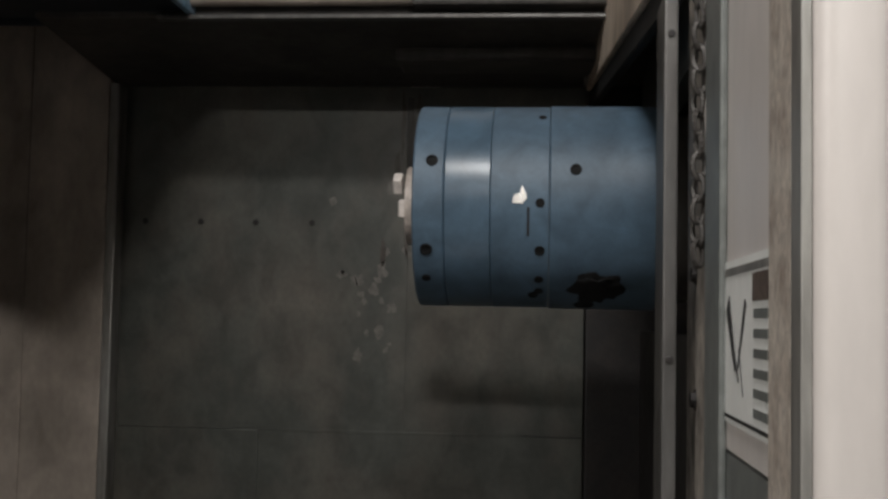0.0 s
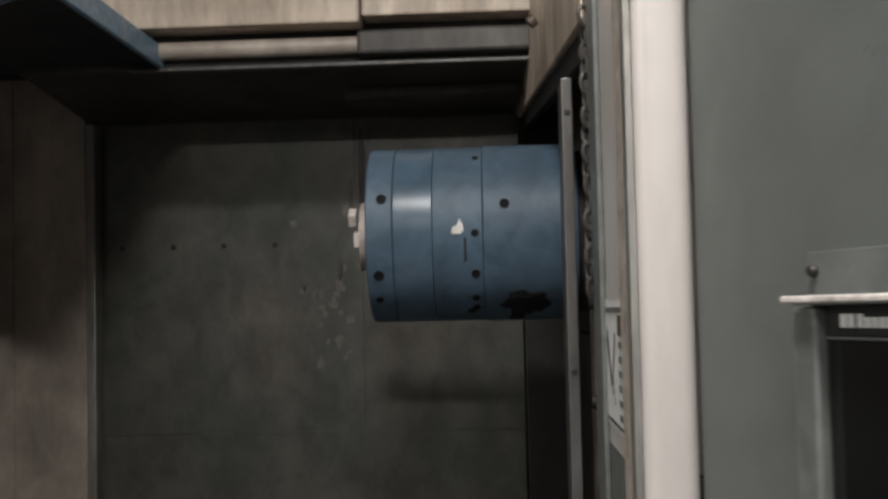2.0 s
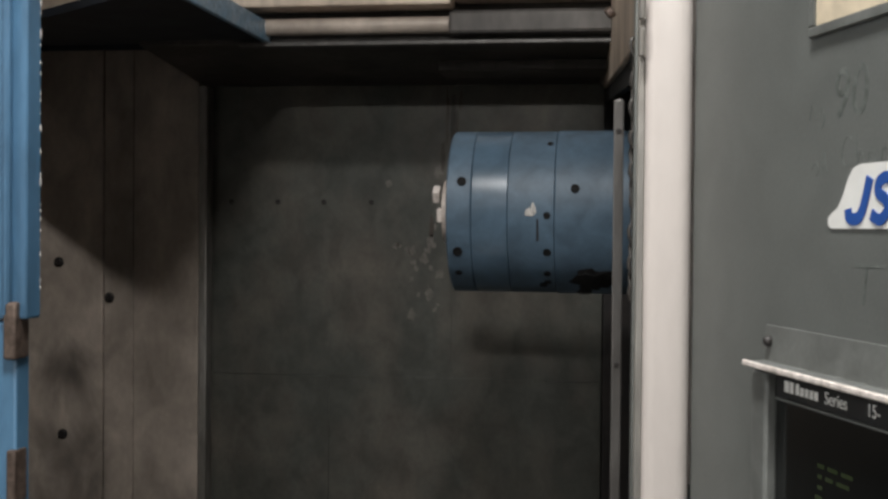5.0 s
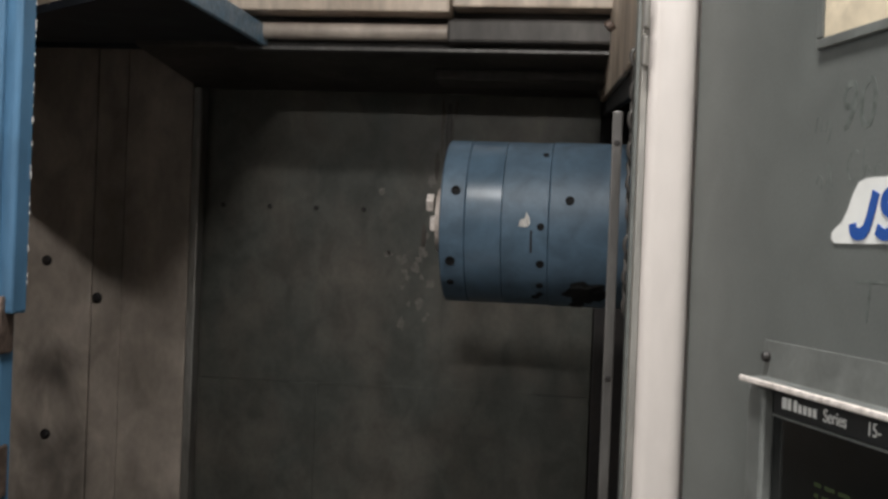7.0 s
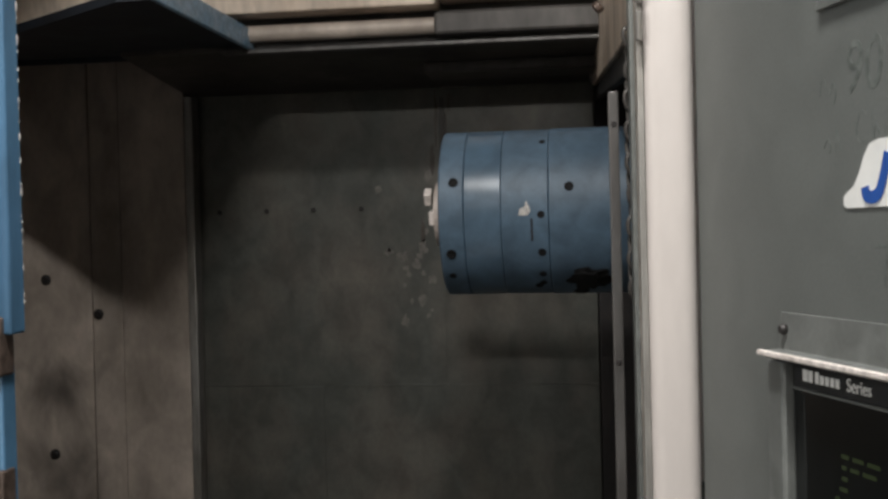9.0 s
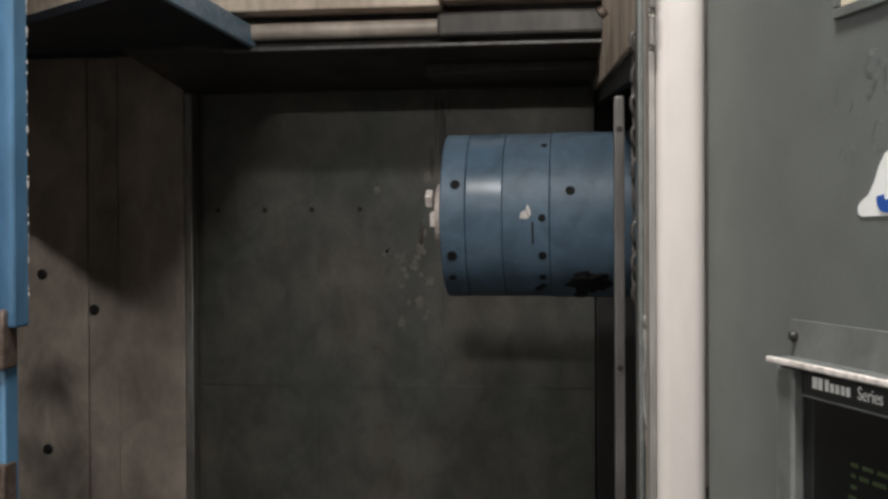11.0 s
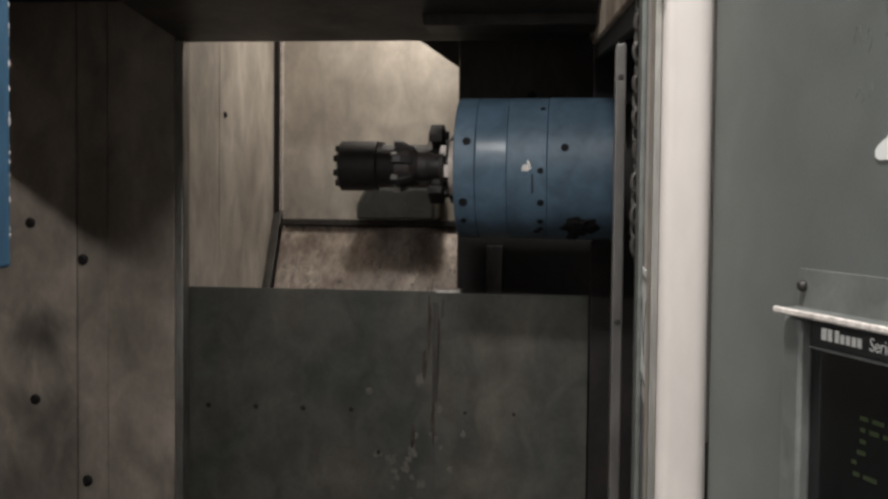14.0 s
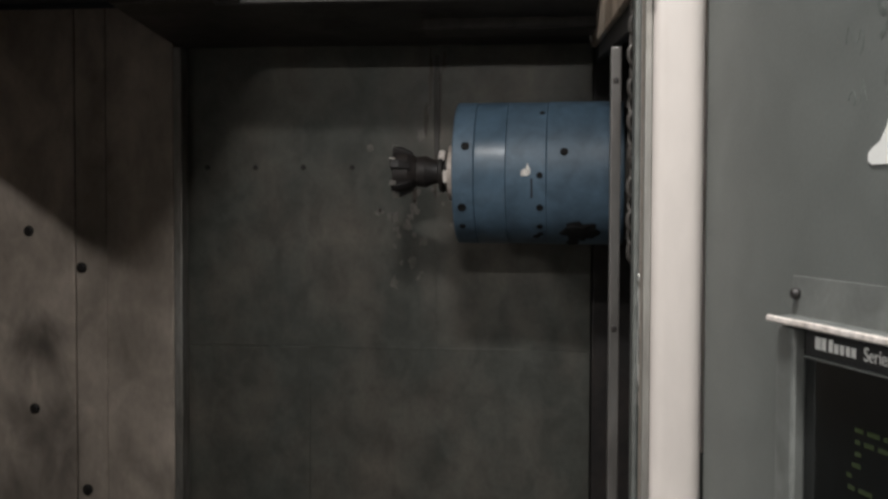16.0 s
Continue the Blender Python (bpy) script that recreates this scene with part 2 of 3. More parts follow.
def hexbolt_mesh(r=0.011, h=0.009, mat=None):
    bm = bmesh.new()
    lathe(bm, [(0, r * 1.35), (h * 0.25, r * 1.35), (h * 0.25, r), (h * 0.85, r), (h, r * 0.8)], None, 12)
    return mesh("bolt", bm, mat or BLACK)


def lettering(name, text, size, m, mat, parent, label="", shear=0.0, extrude=0.0004, squeeze=1.0):
    cu = bpy.data.curves.new(name, "FONT")
    cu.body, cu.size, cu.extrude, cu.shear = text, size, extrude, shear
    t = new("t", cu)
    me = bpy.data.meshes.new_from_object(t.evaluated_get(bpy.context.evaluated_depsgraph_get()))
    bpy.data.objects.remove(t)
    bpy.data.curves.remove(cu)
    me.materials.clear()
    me.materials.append(mat)
    me.transform(Matrix.Diagonal((squeeze, 1, 1, 1)))
    me.name = name
    ob = new(name, me)
    ob.parent = parent
    ob.matrix_basis = m
    return tagged(ob, label) if label else ob


TO_FRONT = Matrix.Rotation(radians(-90), 4, "Z")  # local x turned to face -y


# ---- shop round the machine ----
def slab(name, x0, x1, y0, y1, z0, z1, mat, label, category="wall"):
    bm = box(bmesh.new(), x0, x1, y0, y1, z0, z1)
    return lone(name, bm, mat, label, category, "structure")


def build_shop():
    slab("floor", -6.5, 5, -5, 5, -0.1, 0, CONCRETE, "worn grey concrete workshop floor", "floor")
    slab("ceiling", -6.5, 5, -5, 5, 4, 4.1, SHOP_WALL, "pale workshop ceiling", "ceiling")
    slab("wall_south", -6.5, 5, -5.1, -5, 0, 4, SHOP_WALL, "pale painted workshop wall")
    slab("wall_north", -6.5, 5, 5, 5.1, 0, 4, SHOP_WALL, "pale painted workshop wall")
    slab("wall_west", -6.6, -6.5, -5, 5, 0, 4, SHOP_WALL, "pale painted workshop wall")
    slab("wall_east", 5, 5.1, -5, 5, 0, 4, SHOP_WALL, "pale painted workshop wall")
    # fixture made up to carry the added front light
    added_wall_lamp = thing("added_wall_light", pose(*ADDED_WALL_LAMP), "added long white light on the unseen workshop wall", "wall light")
    part("housing", box(bmesh.new(), -0.35, 0.35, -0.158, -0.05, -0.11, 0.11, 0.01), WHITE, added_wall_lamp)
    part("diffuser", box(bmesh.new(), -0.3, 0.3, -0.048, -0.02, -0.06, 0.06, 0.008), LAMP_GLOW, added_wall_lamp, "glowing white diffuser")
    for place, _, sx, sy, turned in SHOP_LAMPS:
        lamp = thing("ceiling_light", pose(place[0], place[1], place[2] + 0.12, 0, 0, turned), "long white fluorescent ceiling light in the workshop", "ceiling light", "workshop ceiling lights")
        hx, hy, rise = sx / 2, sy / 2, 4 - place[2] - 0.12
        part("housing", box(bmesh.new(), -hx - 0.05, hx + 0.05, -hy - 0.05, hy + 0.05, -0.07, 0, 0.01), WHITE, lamp)
        part("diffuser", box(bmesh.new(), -hx, hx, -hy, hy, -0.095, -0.072, 0.008), LAMP_GLOW, lamp, "glowing white diffuser")
        if rise > 0.02:
            for end in (-0.7, 0.7):
                part("hanger", rod(bmesh.new(), (end * hx, 0, -0.002), (end * hx, 0, rise), 0.008, 10), GREY_STEEL, lamp)


# ---- machine enclosure ----
SHUT_Y = 2.80


def build_enclosure():
    enc = thing("machine_enclosure", pose(0, 0, 0), "stained beige sheet metal enclosure of a milling machine", "machine enclosure")
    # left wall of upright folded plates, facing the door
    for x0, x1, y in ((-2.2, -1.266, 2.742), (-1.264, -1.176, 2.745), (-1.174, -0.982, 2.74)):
        part("wall_plate", box(bmesh.new(), x0, x1, y, y + 0.03, 0.3, 2.5, 0.004), SPOTTED, enc)
    part("jamb", box(bmesh.new(), -0.981, -0.957, 2.735, 2.79, 0.3, 2.104, 0.004), GREY_STEEL, enc, "bright worn steel jamb of the tool opening")
    bolt = hexbolt_mesh()
    for x, z in ((-1.399, 1.604), (-1.246, 1.505), (-1.386, 1.111), (-1.234, 0.889)):
        piece("bolt", bolt, enc, pose(x, 2.742, z) @ TO_FRONT)
    # lintel over the tool opening, sloping soffit and rails in front of it
    part("lintel", prism(bmesh.new(), [(2.31, 2.15), (2.772, 2.107), (2.797, 2.107), (2.797, 2.5), (2.31, 2.5)], "x", -0.98, 0.6, 0.003), DARK_STEEL, enc, "sooty dark steel lintel")
    part("rail", box(bmesh.new(), -0.72, 0.2, 2.285, 2.31, 2.14, 2.15, 0.003), RAIL_STEEL, enc, "thin grey steel rail")
    part("cover_strip", box(bmesh.new(), -0.27, 0.17, 2.5, 2.64, 2.105, 2.14, 0.006), DARK_STEEL, enc)
    b = bmesh.new()
    rod(b, (-0.66, 2.285, 2.185), (-0.21, 2.285, 2.185), 0.02, 24)
    part("slide_tube", b, STAINED, enc, "stained steel slide tube")
    part("slide_cover", box(bmesh.new(), -0.21, 0.17, 2.262, 2.31, 2.16, 2.215, 0.008), DARK_STEEL, enc)
    part("fascia", box(bmesh.new(), -1.6, -0.2, 2.225, 2.31, 2.222, 2.62, 0.006), FASCIA, enc, "beige enamelled fascia with brown runs")
    part("fascia", box(bmesh.new(), -0.197, 0.6, 2.232, 2.31, 2.236, 2.62, 0.006), FASCIA, enc, "beige enamelled fascia with brown runs")
    part("unseen_roof", box(bmesh.new(), -2.2, 0.7, 2.31, 3.86, 2.6, 2.64), STAINED, enc)
    # right side: upper panel, dark lower wall with a slot for the spindle
    def slanting(z_far, z_near, z_far2, z_near2, off, thick):
        """A plate on the slanting line of the upper right side, between two edge lines."""
        t = bmesh.new()
        ends = ((0.142, 2.752, z_far, z_far2), (0.207, 1.3, z_near, z_near2))
        v = [t.verts.new((x + off + dx, y, z)) for dx in (0, thick) for x, y, lo, hi in ends for z in (lo, hi)]
        for f in ((0, 1, 3, 2), (4, 6, 7, 5), (0, 2, 6, 4), (1, 5, 7, 3), (0, 4, 5, 1), (2, 3, 7, 6)):
            t.faces.new([v[k] for k in f])
        bmesh.ops.recalc_face_normals(t, faces=t.faces[:])
        bmesh.ops.bevel(t, geom=t.edges[:], offset=0.002, segments=2, affect="EDGES")
        return t
    part("upper_side_panel", slanting(2.09, 1.985, 2.59, 2.59, 0, 0.014), FASCIA, enc, "beige side panel with a slanting lower edge")
    part("panel_lip", slanting(2.05, 1.935, 2.086, 1.981, 0.006, 0.016), RUBBER, enc, "black sealing lip")
    part("panel_bracket", box(bmesh.new(), 0.136, 0.15, 2.70, 2.752, 2.10, 2.19, 0.003), GREY_STEEL, enc)
    part("panel_stud", rod(bmesh.new(), (0.168, 2.0, 2.16), (0.156, 2.0, 2.15), 0.012, 14, 0.002), RUST, enc)
    part("side_wall", box(bmesh.new(), 0.27, 0.3, 1.3, 2.78, 1.95, 2.5), PANEL, enc)
    # lower side walls near black: the corner's shade is put into their colour
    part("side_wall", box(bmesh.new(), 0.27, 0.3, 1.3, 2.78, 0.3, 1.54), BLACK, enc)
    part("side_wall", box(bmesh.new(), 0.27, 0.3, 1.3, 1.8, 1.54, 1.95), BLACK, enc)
    part("slot_back", box(bmesh.new(), 0.75, 0.78, 1.3, 2.8, 0.3, 2.5), DARK_STEEL, enc)
    # near-black post paints the shaded gap beside the shutter
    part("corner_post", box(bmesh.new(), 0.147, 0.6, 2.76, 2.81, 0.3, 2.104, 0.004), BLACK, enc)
    # front right frame
    part("guide_rail", box(bmesh.new(), 0.174, 0.188, 1.235, 1.32, 0.3, 1.895, 0.002), RAIL_STEEL, enc, "grey steel guide rail of the door")
    part("frame_wall", box(bmesh.new(), 0.206, 0.27, 0.76, 1.118, 1.455, 2.8), WHITE, enc)
    part("recess_wall", box(bmesh.new(), 0.2166, 0.27, 1.119, 1.34, 0.3, 2.8), PANEL_TRIM, enc)
    part("frame_wall", box(bmesh.new(), 0.206, 0.27, 0.76, 1.118, 0.3, 1.452), PANEL_TRIM, enc, "grey lower wall of the door frame")
    part("chain_plate", box(bmesh.new(), 0.209, 0.2163, 1.125, 1.325, 0.3, 2.03, 0.001), MOTTLED, enc, "grease-mottled plate behind the door chain")
    part("guide_bar", box(bmesh.new(), 0.199, 0.206, 1.02, 1.11, 0.3, 2.5, 0.003), PANEL_TRIM, enc)
    part("edge_strip", box(bmesh.new(), 0.199, 0.206, 0.732, 0.803, 0.3, 2.5, 0.002), EDGE, enc, "scuffed beige edge strip")
    part("front_post", box(bmesh.new(), 0.2045, 0.2495, 0.69, 0.731, 0.3, 2.8, 0.013, 5), WHITE, enc, "white enamelled front post")
    part("front_seal", box(bmesh.new(), 0.198, 0.2043, 0.70, 0.728, 0.3, 1.935, 0.001), GREY_STEEL, enc)
    worn = [(y + 0.045, z) for y, z in ((1.105, 1.79), (1.118, 1.80), (1.128, 1.775), (1.14, 1.757), (1.13, 1.735), (1.12, 1.715), (1.124, 1.69), (1.116, 1.655), (1.108, 1.645), (1.104, 1.70))]
    part("worn_patch", prism(bmesh.new(), worn, "x", 0.2076, 0.2089), NOSE, enc, "pale scraped patch beside the chain")
    link = bmesh.new()
    for k in range(14):
        a, b = 2 * math.pi * k / 14, 2 * math.pi * (k + 1) / 14
        rod(link, (0, 0.007 * math.cos(a), 0.013 * math.sin(a)), (0, 0.007 * math.cos(b), 0.013 * math.sin(b)), 0.0028, 6)
    link_mesh = mesh("chain_link", link, DARK_STEEL)
    sway = random.Random(8)
    for k in range(17):
        piece("chain_link", link_mesh, enc, pose(0.2025, 1.185 + 0.005 * math.sin(k * 0.9) + sway.uniform(-0.003, 0.003), 1.96 - 0.021 * k, sway.uniform(-14, 14), 0, (30 if k % 2 else -55) + sway.uniform(-18, 18)))
    nub = hexbolt_mesh(0.008, 0.006)
    for z in (1.834, 1.69, 1.606, 1.48, 1.34, 1.2, 0.98, 0.76):
        piece("bolt", nub, enc, pose(0.209, 1.25, z, 0, 0, 180))
    for z in (1.85, 1.52, 1.25, 1.0):
        piece("bolt", nub, enc, pose(0.181, 1.236, z) @ TO_FRONT @ Matrix.Scale(0.5, 4))
    for z in (1.925, 1.89):
        part("hinge", rod(bmesh.new(), (0.201, 0.689, z - 0.0135), (0.201, 0.689, z + 0.0135), 0.0035, 12, 0.001), STEEL, enc, "small bright steel hinge knuckle")
    # base and outer skins
    part("sill", box(bmesh.new(), -2.2, 0.6, 0.9, 1.3, 0.0, 0.55, 0.01), STAINED, enc)
    part("door_track", box(bmesh.new(), -2.2, -0.4, 0.71, 0.899, 0.3, 0.398, 0.004), GREY_STEEL, enc)
    part("bed", box(bmesh.new(), -2.2, 0.8, 1.3, 3.86, 0.0, 0.3), DARK_STEEL, enc)
    # out of view: front skins and roofs added to keep stray lamp light out
    part("unseen_front_skin", box(bmesh.new(), -2.24, -1.40, 1.2, 1.24, 0.0, 2.64), STAINED, enc)
    part("unseen_front_skin", box(bmesh.new(), 0.272, 0.84, 1.26, 1.298, 0.0, 2.64), STAINED, enc)
    part("unseen_roof", box(bmesh.new(), 0.21, 0.84, 1.3, 2.308, 2.6, 2.64), STAINED, enc)
    part("unseen_roof", box(bmesh.new(), -2.2, -0.75, 1.242, 2.308, 2.6, 2.64), STAINED, enc)
    part("outer_side", box(bmesh.new(), -2.24, -2.2, 0.9, 3.86, 0.0, 2.64), STAINED, enc)
    part("outer_side", box(bmesh.new(), 0.8, 0.84, 1.3, 3.86, 0.0, 2.64), STAINED, enc)
    # magazine bay behind the shutter
    part("bay_back", box(bmesh.new(), -1.05, 0.8, 3.80, 3.84, 0.3, 2.6), BACK_PAINT, enc, "cream back wall of the tool magazine bay")
    for y0, y1 in ((2.80, 3.139), (3.143, 3.77)):
        part("bay_side", box(bmesh.new(), -1.02, -0.985, y0, y1, 0.3, 2.6, 0.003), BACK_PAINT, enc, "cream side plate of the bay")
    part("corner_strip", box(bmesh.new(), -0.985, -0.968, 3.765, 3.80, 1.6, 2.6, 0.002), BLACK, enc)
    # pale strip paints the highlight on the corner's edge
    part("corner_highlight", box(bmesh.new(), -0.967, -0.955, 3.775, 3.798, 1.6, 2.6, 0.002), NOSE, enc, "pale strip painting the highlight along the bay corner")
    piece("bolt", nub, enc, pose(-0.984, 3.19, 1.935))
    chute = prism(bmesh.new(), [(3.80, 1.58), (3.74, 1.58), (3.42, 1.0), (3.42, 0.9), (3.80, 0.9)], "x", -0.945, -0.268, 0.004)
    part("chip_chute", chute, WET, enc, "wet spattered bare steel chip chute")
    part("chute_flare", prism(bmesh.new(), [(-0.267, 1.55), (-0.267, 1.2), (-0.215, 1.2), (-0.215, 1.36), (-0.235, 1.4), (-0.252, 1.46)], "y", 3.56, 3.6, 0.003), WET, enc)
    specks = bmesh.new()
    rng = random.Random(11)
    slope = Vector((0, 3.42 - 3.74, 1.0 - 1.58))
    for k in range(150):
        p = Vector((rng.uniform(-0.75, -0.29), 3.74, 1.58)) + slope * rng.uniform(0.02, 0.5) ** 1.0
        r = rng.uniform(0.0012, 0.0035)
        bmesh.ops.create_icosphere(specks, subdivisions=1, radius=r, matrix=Matrix.Translation(p) @ Matrix.Diagonal((1, 1, rng.uniform(1, 2.6), 1)))
    tagged(part("swarf_specks", specks, STEEL, enc, "bright swarf specks and droplets on the chute"), kind="stuff")
    part("chute_lip", box(bmesh.new(), -0.94, -0.24, 3.72, 3.80, 1.584, 1.605, 0.003), DARK_STEEL, enc)
    part("chute_side", prism(bmesh.new(), [(3.80, 1.635), (3.77, 1.635), (3.40, 1.0), (3.38, 0.9), (3.80, 0.9)], "x", -0.984, -0.955, 0.003), DARK_STEEL, enc)
    # grey block against the back wall, below the hub
    part("grey_block", prism(bmesh.new(), [(-0.62, 1.72), (-0.65, 1.66), (-0.65, 1.608), (-0.38, 1.608), (-0.38, 1.66), (-0.36, 1.72)], "y", 3.6, 3.79, 0.01), PANEL_TRIM, enc)
    part("changer_housing", box(bmesh.new(), -0.257, 0.6, 3.2, 3.6, 0.5, 2.59, 0.006), DARK_STEEL, enc, "sooty dark steel tool changer housing")
    piece("bolt", hexbolt_mesh(), enc, pose(-0.035, 3.199, 1.995) @ TO_FRONT)
    part("changer_cover", box(bmesh.new(), -0.25, 0.55, 3.185, 3.199, 1.3, 1.97, 0.004), BLACK, enc)
    part("cover_plate", box(bmesh.new(), -0.165, -0.115, 3.178, 3.184, 1.4, 1.545, 0.003), RAIL_STEEL, enc)
    part("gusset", prism(bmesh.new(), [(-0.407, 2.186), (-0.258, 2.085), (-0.258, 2.59), (-0.407, 2.59)], "y", 3.3, 3.33, 0.002), DARK_STEEL, enc)
    part("lamp_body", box(bmesh.new(), -0.59, -0.262, 3.42, 3.54, 2.53, 2.59, 0.01), WHITE, enc)
    return enc


# ---- sliding shutter ----
def build_shutter():
    sh = thing("sliding_shutter", pose(0, SHUT_Y, 2.111), "oily dark grey steel shutter between work area and tool magazine", "shutter")
    part("left_sheet", box(bmesh.new(), -0.975, -0.2702, 0, 0.012, -0.8195, 0, 0.0004), SHUTTER, sh)
    part("right_sheet", box(bmesh.new(), -0.2700, 0.143, 0.0003, 0.0145, -0.8195, -0.004, 0.0004), SHUTTER, sh)
    part("lower_sheet", box(bmesh.new(), -0.975, -0.6185, 0.0015, 0.014, -1.6, -0.8205, 0.001), SHUTTER, sh)
    part("lower_sheet", box(bmesh.new(), -0.6175, 0.143, 0.0, 0.012, -1.6, -0.8205, 0.001), SHUTTER, sh)
    part("backing", box(bmesh.new(), -0.97, 0.14, 0.017, 0.03, -1.58, -0.02), SHUTTER, sh)
    part("edge_bead", box(bmesh.new(), -0.62, -0.0, -0.0015, 0.003, -0.823, -0.817, 0.0007), SHUTTER, sh)
    part("latch", box(bmesh.new(), -0.279, -0.203, 0.0148, 0.06, -0.03, 0.004, 0.003), NOSE, sh, "bright worn latch plate on the top edge")
    part("seam_strip", box(bmesh.new(), -0.276, -0.262, -0.004, 0.004, -0.3, -0.03, 0.002), DARK_STEEL, sh)
    # dried spatter and oil drips where the tool swings past
    rng = random.Random(21)
    def patch(x, z, rx, rz, seed):
        pts = []
        for k in range(28):
            a = 2 * math.pi * k / 28
            f = 1 + 0.7 * noise.noise(Vector((1.3 * math.cos(a), 1.3 * math.sin(a), seed)))
            f += 0.3 * noise.noise(Vector((4 * math.cos(a), 4 * math.sin(a), seed)))
            pts.append((x + rx * f * math.cos(a), z + rz * f * math.sin(a)))
        return prism(bmesh.new(), pts, "y", -0.0007, 0.0001)
    for k in range(26):
        r = rng.uniform(0.004, 0.013)
        x, z = rng.gauss(-0.34, 0.045), rng.gauss(-0.47, 0.09)
        part("coolant_spatter", patch(x, z, r, r * rng.uniform(0.8, 1.6), 3.7 * k), SPATTER, sh)
    for k, (x, z, long) in enumerate(((-0.286, -0.10, 0.07), (-0.262, -0.14, 0.1), (-0.25, -0.05, 0.03), (-0.298, -0.2, 0.05), (-0.274, -0.36, 0.06), (-0.33, -0.4, 0.04))):
        part("oil_drip", patch(x, z, 0.0055, long, 9.1 * k + 2), DRIP, sh, "brown oily drip marks")
    rivet = hexbolt_mesh(0.0055, 0.004)
    for x in (-0.906, -0.77, -0.636, -0.5, -0.186, -0.053):
        piece("rivet", rivet, sh, pose(x, 0.0 if x < -0.27 else 0.004, -0.33) @ TO_FRONT)
    return sh


# ---- spindle head ----
R = 0.166


def build_spindle():
    sp = thing("spindle_head", pose(-0.152, 2.005, 1.746), "blue painted cylindrical spindle head with bolt holes", "spindle head")
    def ring(name, a, b, r, bev=0.004, paint=None):
        bm = lathe(bmesh.new(), [(a, r - bev), (a + bev, r), (b - bev, r), (b, r - bev)], None, 96)
        return part(name, bm, paint or SPINDLE_BLUE, sp)
    ring("front_cap", 0.0, 0.0495, R, 0.0025)
    ring("housing_ring", 0.0503, 0.1208, R, 0.001, SPINDLE_GLOSS)
    ring("housing_ring", 0.1216, 0.2115, R, 0.001)
    ring("housing_ring", 0.2123, 0.385, R + 0.0015, 0.002)
    part("quill_body", lathe(bmesh.new(), [(0.38, R - 0.012), (0.9, R - 0.012)], None, 64), DARK_STEEL, sp)
    part("spindle_nose", lathe(bmesh.new(), [(-0.024, 0.056), (-0.023, 0.0655), (0.004, 0.067)], None, 48), NOSE_SHADED, sp, "ground steel spindle nose, coloured darker for shade")
    for ang, away in ((100, 0.0), (35, 0.012)):
        bm = box(bmesh.new(), -0.034 - away, -0.019 - away, -0.014, 0.014, 0.03, 0.056, 0.002)
        k = part("drive_key", bm, NOSE, sp, "bright steel drive key")
        k.matrix_basis = pose(0, 0, 0, ang, 0, 0)
    hole = bmesh.new()
    lathe(hole, [(0, 0.009), (0.0015, 0.009), (0.0018, 0.0065), (-0.004, 0.006)], None, 20)
    hm = mesh("socket_screw", hole, RUBBER)
    def on_skin(x, deg, s=1.0, dr=0.0):
        # deg: up from the line towards the door
        a = radians(deg)
        n = Vector((0, -math.cos(a), math.sin(a)))
        m = Matrix.Translation(Vector((x, 0, 0)) + n * (R + dr)) @ n.to_track_quat("X", "Z").to_matrix().to_4x4()
        return m @ Matrix.Scale(s, 4)
    for x, d, s in ((0.03, 20, 1.05), (0.022, -29, 1.1), (0.02, -48, 0.8), (0.252, 15, 1.0),
                    (0.2, 54, 0.7), (0.198, -3, 0.8), (0.198, -29, 0.9), (0.197, -48, 0.8), (0.197, -58, 0.8), (0.188, -62, 0.9)):
        piece("socket_screw", hm, sp, on_skin(x, d, s, 0.002 if x > 0.215 else 0))
    chip = bmesh.new()
    prism(chip, [(-0.012, -0.012), (0.004, -0.013), (0.011, -0.006), (0.009, 0.004), (0.003, 0.016), (0.0, 0.004), (-0.009, 0.0)], "x", 0, 0.0012)
    piece("bare_chip", mesh("bare_chip", chip, STEEL), sp, on_skin(0.167, 1))
    scar = box(bmesh.new(), 0, 0.001, -0.002, 0.002, -0.022, 0.022)
    piece("paint_scar", mesh("paint_scar", scar, BLACK), sp, on_skin(0.18, -13))
    # clot of black grease under the housing
    clot = bmesh.new()
    bmesh.ops.create_icosphere(clot, subdivisions=4, radius=1)
    for v in clot.verts:
        k = 0.8 + 0.5 * noise.noise(v.co * 1.9 + Vector((3, 1, 2))) + 0.15 * noise.noise(v.co * 4)
        z = -0.136 + 0.03 * k * v.co.z
        v.co = Vector((0.288 + 0.046 * k * v.co.x, -math.sqrt(max(0.002, R * R - z * z)) + 0.016 * k * v.co.y, z))
    part("grease_clot", clot, RUBBER, sp, "clot of black grease")
    return sp


# ---- tool changer ----
ARM_Y, ARM_Z = 3.12, 1.778


